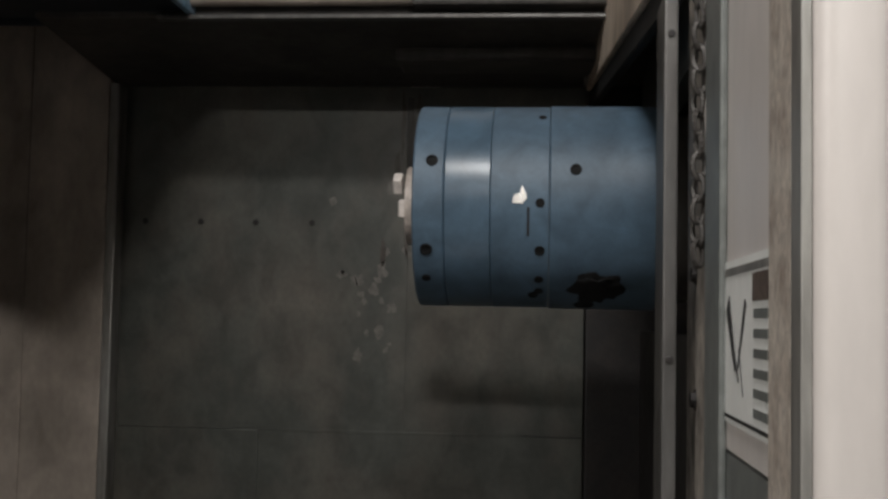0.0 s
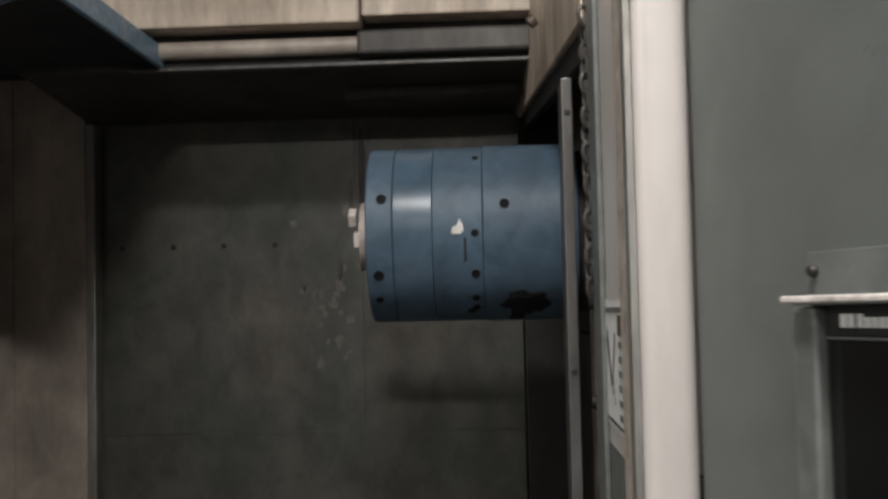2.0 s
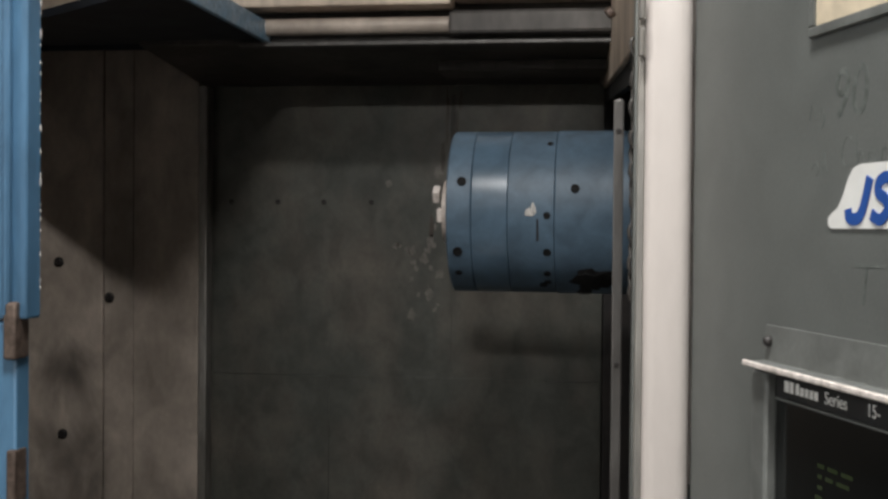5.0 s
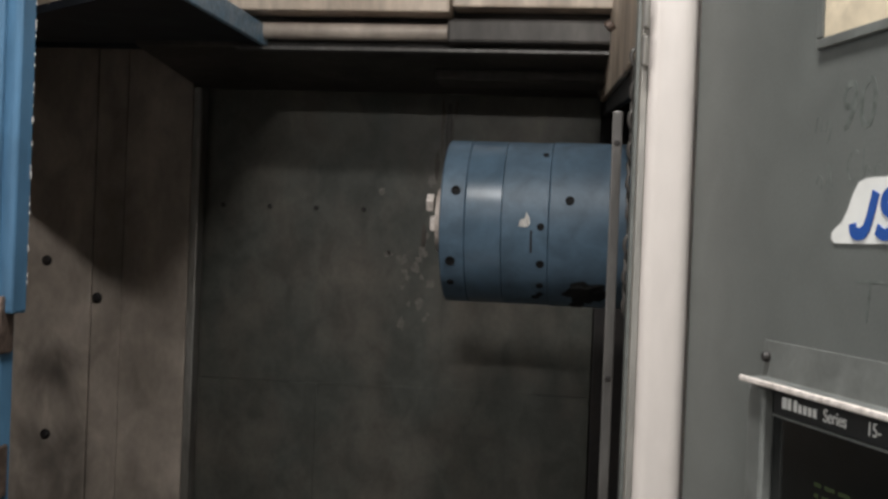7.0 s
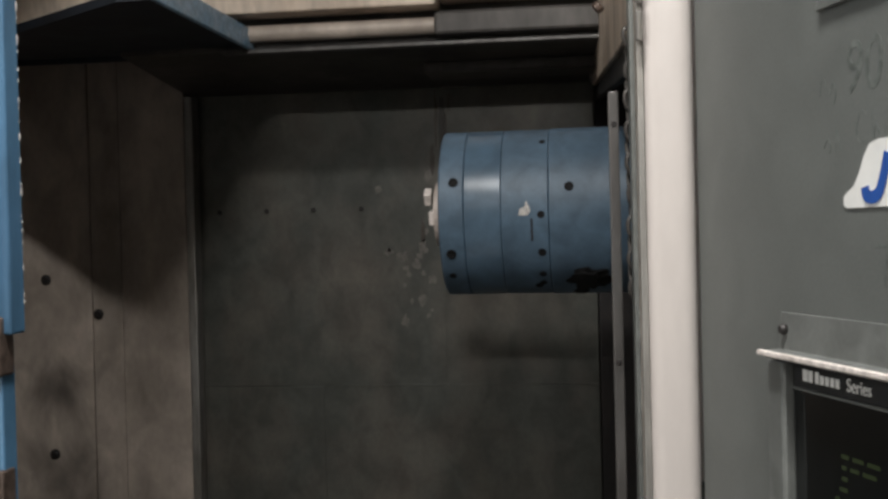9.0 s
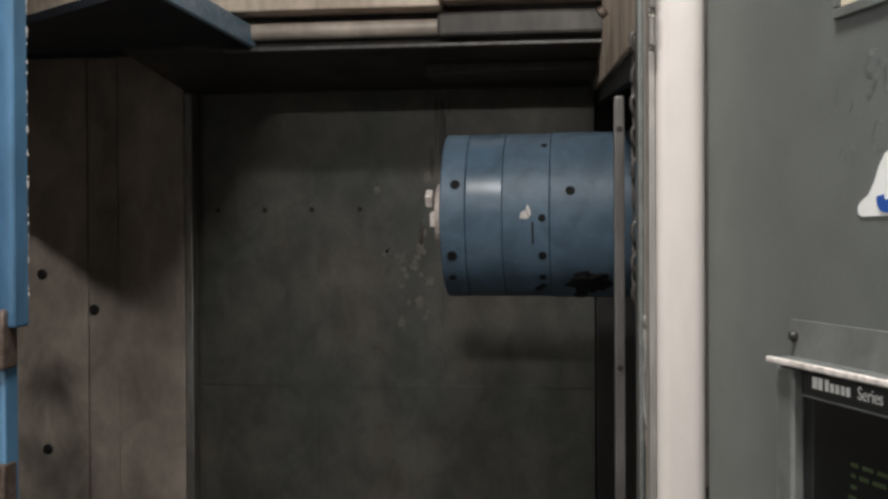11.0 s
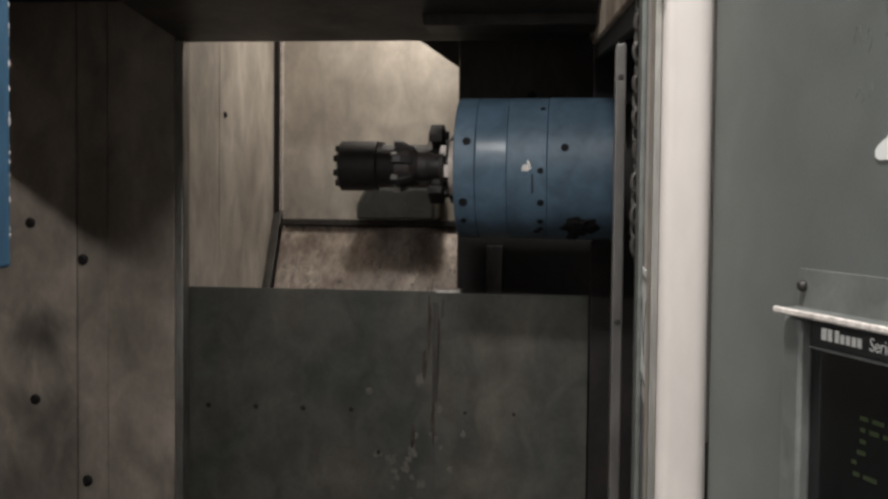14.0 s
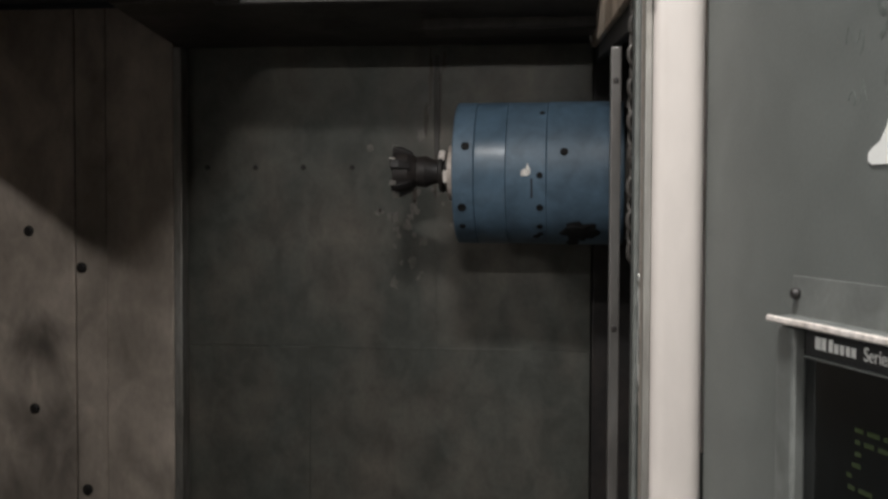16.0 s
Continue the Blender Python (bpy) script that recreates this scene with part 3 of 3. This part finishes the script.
def build_arm():
    """The ram carries hub and arm along x; the arm turns round it."""
    ram = thing("tool_changer_ram", pose(-0.305, ARM_Y, ARM_Z), "black oily cylindrical tool changer ram", "tool changer")
    part("hub", lathe(bmesh.new(), [(-0.296, 0.066), (-0.291, 0.0745), (-0.183, 0.0745), (-0.178, 0.0655), (-0.02, 0.0645), (0.0, 0.06)], None, 48), BLACK, ram)
    nub = hexbolt_mesh(0.010, 0.014)
    for k in range(8):
        a = 2 * math.pi * (k + 0.5) / 8
        piece("bolt", nub, ram, pose(-0.294, 0.054 * math.cos(a), 0.054 * math.sin(a), 0, 0, 180))
    part("key_block", box(bmesh.new(), -0.178, -0.165, -0.03, 0.03, 0.05, 0.072, 0.003), GREY_STEEL, ram)
    part("ram_shaft", lathe(bmesh.new(), [(-0.03, 0.046), (0.13, 0.046), (0.132, 0.041), (0.4, 0.041)], None, 48), POLISHED, ram, "dark polished steel ram shaft")
    part("guide_rod", rod(bmesh.new(), (-0.03, -0.02, -0.058), (0.4, -0.02, -0.058), 0.007, 16, 0.002), BLACK, ram)
    def tapered(r0, r1, w0, w1, x0, x1):
        return prism(bmesh.new(), [(-r1, w1), (-r0, w0), (r0, w0), (r1, w1), (r1, -w1), (r0, -w0), (-r0, -w0), (-r1, -w1)], "x", x0, x1, 0.005)
    b = tapered(0.09, 0.225, 0.075, 0.04, -0.018, 0.066)
    lathe(b, [(-0.035, 0.06), (-0.03, 0.074), (0.066, 0.074), (0.07, 0.066)], None, 32)
    arm = part("swing_arm", b, BLACK, ram, "black double-ended arm with open gripper jaws")
    part("arm_rib", tapered(0.06, 0.12, 0.055, 0.032, -0.055, -0.0185), BLACK, arm)
    for s in (-1, 1):
        for r, dx in ((0.128, 0.082), (0.168, 0.078), (0.205, 0.08)):
            part("jaw_screw", rod(bmesh.new(), (0.058, s * r, 0), (dx, s * r, 0), 0.011, 12, 0.002), BLACK, arm)
        part("stop_screw", rod(bmesh.new(), (-0.072, s * 0.08, 0), (-0.05, s * 0.08, 0), 0.012, 12, 0.003), BLACK, arm)
        for u in (-1, 1):
            j = [(s * 0.19, u * 0.03), (s * 0.2, u * 0.095), (s * 0.245, u * 0.11), (s * 0.295, u * 0.08), (s * 0.29, u * 0.058), (s * 0.25, u * 0.074), (s * 0.225, u * 0.055), (s * 0.215, u * 0.025)]
            part("jaw", prism(bmesh.new(), j, "x", 0.008, 0.046, 0.003), BLACK, arm)
            part("jaw_pin", rod(bmesh.new(), (0.0, s * 0.222, u * 0.08), (0.056, s * 0.222, u * 0.08), 0.012, 14, 0.002), BLACK, arm)
    return ram, arm


def build_cutter():
    cut = thing("face_mill", pose(-0.305, ARM_Y + 0.25, ARM_Z), "black short face mill on a tapered holder", "milling tool")
    part("holder", lathe(bmesh.new(), [(-0.052, 0.03), (-0.05, 0.036), (-0.03, 0.038), (-0.012, 0.03), (0.0, 0.028), (0.004, 0.048), (0.012, 0.05), (0.016, 0.044), (0.02, 0.05), (0.03, 0.05), (0.034, 0.034), (0.12, 0.02)], None, 40), BLACK, cut)
    part("cutter_body", lathe(bmesh.new(), [(-0.107, 0.036), (-0.104, 0.05), (-0.07, 0.046), (-0.052, 0.034)], None, 40), BLACK, cut)
    tooth = bmesh.new()
    prism(tooth, [(-0.11, 0.034), (-0.108, 0.06), (-0.09, 0.06), (-0.062, 0.046), (-0.062, 0.034)], "y", -0.010, 0.010, 0.002)
    tm = mesh("tooth", tooth, BLACK)
    ins = mesh("insert", box(bmesh.new(), -0.112, -0.096, 0.010, 0.014, 0.045, 0.062, 0.001), GREY_STEEL)
    for k in range(6):
        piece("tooth", tm, cut, pose(0, 0, 0, 60 * k + 12, 0, 0))
        piece("insert", ins, cut, pose(0, 0, 0, 60 * k + 12, 0, 0))
    return cut


# ---- door ----
def build_blue_door():
    d = thing("blue_door", pose(-0.447, 0.739, 0), "bright blue painted steel sliding door with a chipped edge", "door")
    part("door_leaf", box(bmesh.new(), -0.8, 0, 0.0, 0.03, 1.609, 2.6, 0.003), DOOR_BLUE, d)
    part("door_leaf", box(bmesh.new(), -0.8, -0.013, 0.0, 0.03, 0.4, 1.606, 0.003), DOOR_BLUE, d)
    part("edge_fold", box(bmesh.new(), -0.027, -0.016, -0.009, 0.0, 1.611, 2.6, 0.004), DOOR_BLUE, d)
    part("latch", box(bmesh.new(), -0.024, -0.009, -0.009, 0.022, 1.566, 1.628, 0.003), RUST, d, "rusty steel latch plate")
    part("latch", box(bmesh.new(), -0.022, -0.011, -0.006, 0.022, 1.41, 1.468, 0.003), RUST, d, "rusty steel latch plate")
    chip = bmesh.new()
    rng = random.Random(4)
    for k in range(40):
        z = rng.uniform(1.62, 2.1)
        bmesh.ops.create_icosphere(chip, subdivisions=1, radius=rng.uniform(0.0007, 0.0021), matrix=Matrix.Translation((0.0, 0.028, z)) @ Matrix.Diagonal((0.5, 1, rng.uniform(1, 3.5), 1)))
    part("chipped_edge", chip, WHITE, d, "pale chips along the painted edge")
    hood = thing("blue_hood", pose(-0.648, 1.16, 2.15), "blue painted sheet metal hood over the work area", "hood")
    # the sheet's near-black colour holds the shade of its underside
    part("hood_sheet", prism(bmesh.new(), [(-0.012, 0.575), (-0.012, 1.2), (-0.93, 1.2), (-0.387, 0.802), (-0.1, 0.581)], "z", 0.012, 0.03), SHADED_BLUE, hood, "dark blue underside, shade put into its colour")
    # unseen flange, added to block lamp light coming over the hood
    part("added_hood_flange", box(bmesh.new(), -1.55, -0.03, 1.205, 1.22, 0.0, 0.45), SHADED_BLUE, hood)
    part("hood_edge", box(bmesh.new(), -0.012, 0.0, 0.36, 1.22, 0.0, 0.05, 0.003), EDGE_BLUE, hood, "scraped blue lower edge, lightened for the light on it")


# ---- control panel ----
def build_panel():
    # local x runs along the panel towards the operator, y out of it, z up
    u = Vector((0.3206, -0.9472, 0)).normalized()
    out = Vector((-0.9472, -0.3206, 0)).normalized()
    m = Matrix.Identity(4)
    for i, c in enumerate((u, out, Vector((0, 0, 1)))):
        m[0][i], m[1][i], m[2][i] = c
    m = Matrix.Translation((0.2497, 0.70, 0.02)) @ m
    cp = new("control_panel")
    cp.matrix_basis = m
    tagged(cp, "grey-green painted machine control cabinet with recessed screen", "control panel")
    part("cabinet", box(bmesh.new(), 0.0, 0.75, -0.25, 0, 0.3, 2.3, 0.006), PANEL, cp)
    flat = Matrix(((1, 0, 0, 0), (0, 0, 1, 0), (0, 1, 0, 0), (0, 0, 0, 1)))
    def at(x, z, y=0.001):
        return Matrix.Translation((x, y, z)) @ flat
    # hooded screen frame
    part("screen_hood", prism(bmesh.new(), [(0.0005, 1.615), (0.0005, 1.58), (0.016, 1.5795), (0.0185, 1.582), (0.017, 1.585), (0.005, 1.586), (0.003, 1.615)], "x", 0.168, 0.66, 0.0006), PANEL_TRIM, cp, "grey lipped hood strip over the screen")
    part("hood_lip", box(bmesh.new(), 0.160, 0.66, 0.016, 0.0205, 1.5808, 1.5856, 0.0014), NOSE, cp, "bright worn lip")
    part("screen_frame", box(bmesh.new(), 0.16, 0.187, 0.0005, 0.012, 1.25, 1.578, 0.003), PANEL_TRIM, cp)
    part("screen_frame", box(bmesh.new(), 0.6, 0.63, 0.0005, 0.012, 1.25, 1.578, 0.003), PANEL_TRIM, cp)
    part("screen_frame", box(bmesh.new(), 0.1875, 0.5995, 0.0005, 0.012, 1.25, 1.285, 0.003), PANEL_TRIM, cp)
    part("name_band", box(bmesh.new(), 0.1875, 0.5995, 0.0005, 0.003, 1.559, 1.5785, 0.0005), BLACK_PRINT, cp, "black band with white print")
    part("band_edge", box(bmesh.new(), 0.1875, 0.5995, 0.0005, 0.0042, 1.5565, 1.5585, 0.0004), PANEL_TRIM, cp)
    part("screen", box(bmesh.new(), 0.1875, 0.5995, 0.0005, 0.002, 1.286, 1.556), GLASS, cp, "dark switched-off glass screen")
    rng = random.Random(5)
    for z in (1.515, 1.507, 1.499, 1.491, 1.483, 1.475):
        x = rng.uniform(0.244, 0.262)
        for k in range(rng.randint(1, 3)):
            w = rng.uniform(0.006, 0.018)
            part("screen_text_bar", box(bmesh.new(), x, x + w, 0.002, 0.0023, z, z + 0.003), SCREEN_GREEN, cp, "dim green glowing text")
            x += w + 0.005
    part("screw", lathe(bmesh.new(), [(0, 0.004), (0.003, 0.0045), (0.006, 0.003)], pose(0.178, 0.003, 1.602, 0, 0, 90), 14), BLACK, cp)
    # maker's name as plain bars, then the series
    for x, w in ((0.203, 0.0076), (0.212, 0.006), (0.2215, 0.0056), (0.229, 0.0056), (0.2365, 0.0054), (0.244, 0.0054), (0.2512, 0.0054)):
        tall = 0.0088 if x < 0.222 else 0.0066
        part("print_bar", box(bmesh.new(), x, x + w, 0.003, 0.0034, 1.5645, 1.5645 + tall), WHITE_PRINT, cp)
    lettering("series_print", "Series", 0.0135, at(0.2665, 1.5642, 0.0032), WHITE_PRINT, cp, "white printed series name")
    lettering("series_print", "15-", 0.0135, at(0.325, 1.5642, 0.0032), WHITE_PRINT, cp, "white printed series name")
    # white sticker with a blue slanted device
    st = [(0.274, 1.6925), (0.2695, 1.695), (0.2695, 1.700), (0.274, 1.7035), (0.283, 1.7075), (0.290, 1.716), (0.297, 1.728), (0.304, 1.7355), (0.314, 1.738), (0.43, 1.738), (0.43, 1.6925)]
    part("sticker", prism(bmesh.new(), [(x - 0.006, z + 0.001) for x, z in st], "y", 0.0001, 0.0010), WHITE_PRINT, cp, "white sticker with blue slanted strokes")
    def stroke(pts, w, lo=0.0006, hi=0.0018):
        p = [Vector(q) for q in pts]
        left, right = [], []
        for k, q in enumerate(p):
            d = (p[min(k + 1, len(p) - 1)] - p[max(k - 1, 0)]).normalized()
            n = Vector((-d.y, d.x)) * w / 2
            left.append(tuple(q + n))
            right.append(tuple(q - n))
        return prism(bmesh.new(), left + right[::-1], "y", lo, hi)
    def curved(pts, w, lo=0.0006, hi=0.0018, n=5):
        """A stroke through smoothed points."""
        q = [Vector(p) for p in pts]
        out = []
        for k in range(len(q) - 1):
            a, b, c, d = q[max(k - 1, 0)], q[k], q[k + 1], q[min(k + 2, len(q) - 1)]
            for h in range(n):
                f = h / n
                out.append(0.5 * (2 * b + (c - a) * f + (2 * a - 5 * b + 4 * c - d) * f * f + (3 * b - a - 3 * c + d) * f ** 3))
        return stroke([tuple(p) for p in out + [q[-1]]], w, lo, hi)
    part("sticker_stroke", curved([(0.3275, 1.728), (0.3185, 1.706), (0.3105, 1.6995), (0.3005, 1.7005), (0.2985, 1.7065)], 0.0088), BLUE_PRINT, cp).matrix_basis = pose(-0.006, 0, 0.001)
    part("sticker_stroke", curved([(0.3585, 1.7225), (0.3495, 1.7275), (0.3395, 1.7245), (0.3385, 1.7175), (0.348, 1.712), (0.35, 1.705), (0.341, 1.6985), (0.3295, 1.7025)], 0.0082), BLUE_PRINT, cp).matrix_basis = pose(-0.006, 0, 0.001)
    part("sticker_stroke", stroke([(0.366, 1.699), (0.383, 1.728), (0.392, 1.699)], 0.0085), BLUE_PRINT, cp).matrix_basis = pose(-0.006, 0, 0.001)
    # framed cream card
    part("card", box(bmesh.new(), 0.243, 0.5, 0.0005, 0.002, 1.846, 2.0, 0.0004), CARD, cp, "cream printed card in a grey frame")
    part("card_frame", box(bmesh.new(), 0.234, 0.508, 0.0005, 0.004, 1.838, 1.8456, 0.001), PANEL_TRIM, cp)
    part("card_frame", box(bmesh.new(), 0.234, 0.2426, 0.0005, 0.004, 1.846, 2.0, 0.001), PANEL_TRIM, cp)
    for x, z, w in ((0.26, 1.872, 0.02), (0.268, 1.881, 0.05), (0.328, 1.881, 0.04), (0.298, 1.895, 0.03), (0.338, 1.868, 0.05)):
        part("print_bar", box(bmesh.new(), x, x + w, 0.002, 0.0023, z, z + 0.0022), PANEL_TRIM, cp)
    part("card_tag", lathe(bmesh.new(), [(0, 0.009), (0.003, 0.008)], pose(0.266, 0.002, 1.888, 0, 0, 90), 16), WHITE_PRINT, cp)
    # faint marker writing
    lettering("marker_writing", "90", 0.052, at(0.266, 1.774, 0.0001), MARKER, cp, "faint dark marker writing", 0.1, 0.0001, 0.95)
    scribble = (((0.232, 1.776), (0.234, 1.786), (0.239, 1.786), (0.24, 1.777)), ((0.246, 1.776), (0.251, 1.784), (0.254, 1.775), (0.25, 1.768)),
                ((0.236, 1.738), (0.241, 1.744), (0.246, 1.738), (0.243, 1.734)), ((0.252, 1.734), (0.254, 1.75), (0.258, 1.737), (0.261, 1.735)),
                ((0.295, 1.757), (0.287, 1.76), (0.281, 1.75), (0.284, 1.739), (0.294, 1.739)), ((0.301, 1.76), (0.302, 1.74), (0.306, 1.749), (0.311, 1.74)),
                ((0.325, 1.747), (0.318, 1.747), (0.318, 1.74), (0.325, 1.741), (0.328, 1.74)), ((0.334, 1.739), (0.335, 1.748), (0.342, 1.747), (0.344, 1.739)))
    for pts in scribble:
        part("marker_smudge", curved(pts, 0.0015, 0.0, 0.0002), MARKER, cp)
    part("marker_smudge", stroke([(0.3, 1.667), (0.34, 1.668)], 0.0022, 0.0, 0.0002), MARKER, cp)
    part("marker_smudge", stroke([(0.317, 1.667), (0.313, 1.64)], 0.0022, 0.0, 0.0003), MARKER, cp)
    return cp


def build_label():
    lb = thing("warning_label", pose(0.2045, 0.921, 1.5425), "white warning label with black drawing on the door frame", "label")
    part("label_sheet", box(bmesh.new(), 0, 0.0012, -0.102, 0.102, -0.065, 0.064), WHITE_PRINT, lb)
    part("label_heading", box(bmesh.new(), -0.0006, 0.0, -0.1, 0.1, 0.052, 0.058), GREY_STEEL, lb)
    part("label_field", box(bmesh.new(), -0.0006, 0.0, -0.1, -0.03, 0.03, 0.05), RUST, lb)
    for y0, z0, y1, z1, w in ((0.085, 0.03, 0.045, -0.02, 0.02), (0.0, 0.03, 0.035, -0.02, 0.008), (0.05, -0.012, 0.03, -0.03, 0.006), (0.03, -0.005, 0.01, -0.04, 0.004)):
        d = Vector((y1 - y0, z1 - z0)).normalized()
        n = Vector((-d.y, d.x)) * w / 2
        part("label_stroke", prism(bmesh.new(), [(y0 + n.x, z0 + n.y), (y1 + n.x * 0.5, z1 + n.y * 0.5), (y1 - n.x * 0.5, z1 - n.y * 0.5), (y0 - n.x, z0 - n.y)], "x", -0.0006, 0.0), BLACK_PRINT, lb)
    for k in range(6):
        part("print_bar", box(bmesh.new(), -0.0006, 0.0, -0.09, -0.035, 0.018 - 0.014 * k, 0.0245 - 0.014 * k), PANEL_TRIM, lb)
    part("label_rule", box(bmesh.new(), -0.0006, 0.0, -0.1, 0.1, -0.061, -0.058), BLACK_PRINT, lb)


build_shop()
build_label()
build_enclosure()
shutter = build_shutter()
spindle = build_spindle()
ram, arm = build_arm()
cutter = build_cutter()
build_blue_door()
build_panel()


# ---- movement ----
def motions():
    # shutter: closed, slides down, stays, slides up
    low, high = 1.431, 2.111
    rows = [(0, high), (11.25, high), (11.3, 2.091), (11.4, 1.978), (11.5, 1.905), (11.6, 1.815), (11.7, 1.718), (11.8, 1.605), (11.9, 1.486), (12.0, 1.442), (12.1, low),
            (14.3, low), (14.4, 1.527), (14.5, 1.616), (14.6, 1.706), (14.7, 1.783), (14.8, 1.861), (14.9, 1.945), (15.0, 2.018), (15.1, 2.082), (15.2, 2.105), (15.3, high), (16, high)]
    walk(shutter, [(t, pose(0, SHUT_Y, z)) for t, z in rows])
    near, far = (-0.152, 2.005, 1.746), (-0.167, 2.45, 1.757)
    def between(k):
        return pose(*(a + (b - a) * k for a, b in zip(near, far)))
    walk(spindle, [(0, between(0)), (9.3, between(0)), (10.9, between(0)), (11.0, between(0.02)), (11.3, between(0.45)), (11.4, between(0.62)), (11.5, between(0.8)), (11.6, between(0.96)), (11.7, between(1)), (16, between(1))])
    x0, x1 = -0.305, -0.476
    ext = [(0, 0), (12.65, 0), (12.8, 0.3), (12.9, 0.95), (13.0, 1), (13.15, 1), (13.25, 0.85), (13.35, 0.3), (13.45, 0), (16, 0)]
    def at_time(table, t):
        for (a, p), (b, q) in zip(table, table[1:]):
            if a <= t <= b:
                return p + (q - p) * (t - a) / (b - a)
    walk(ram, [(t, pose(x0 + (x1 - x0) * e, ARM_Y, ARM_Z)) for t, e in ext])
    turn = [(0, 0), (12.87, 0), (12.95, 30), (13.0, 65), (13.1, 115), (13.15, 145), (13.23, 180), (16, 180)]
    times = sorted({t for t, _ in ext} | {t for t, _ in turn} | {13.05})
    walk(arm, [(t, pose(0, 0, 0, -at_time(turn, t))) for t in times])
    rows = []
    for t in times:
        if t > 13.24:
            continue
        a = radians(at_time(turn, t))
        rows.append((t, pose(x0 + (x1 - x0) * at_time(ext, t), ARM_Y + 0.25 * math.cos(a), ARM_Z + 0.25 * math.sin(a) * -1, -math.degrees(a))))
    rows += [(13.35, pose(-0.29, 2.58, 1.76, -180)), (13.45, pose(-0.217, 2.45, 1.76, -180)), (16, pose(-0.217, 2.45, 1.76, -180))]
    walk(cutter, rows)


motions()
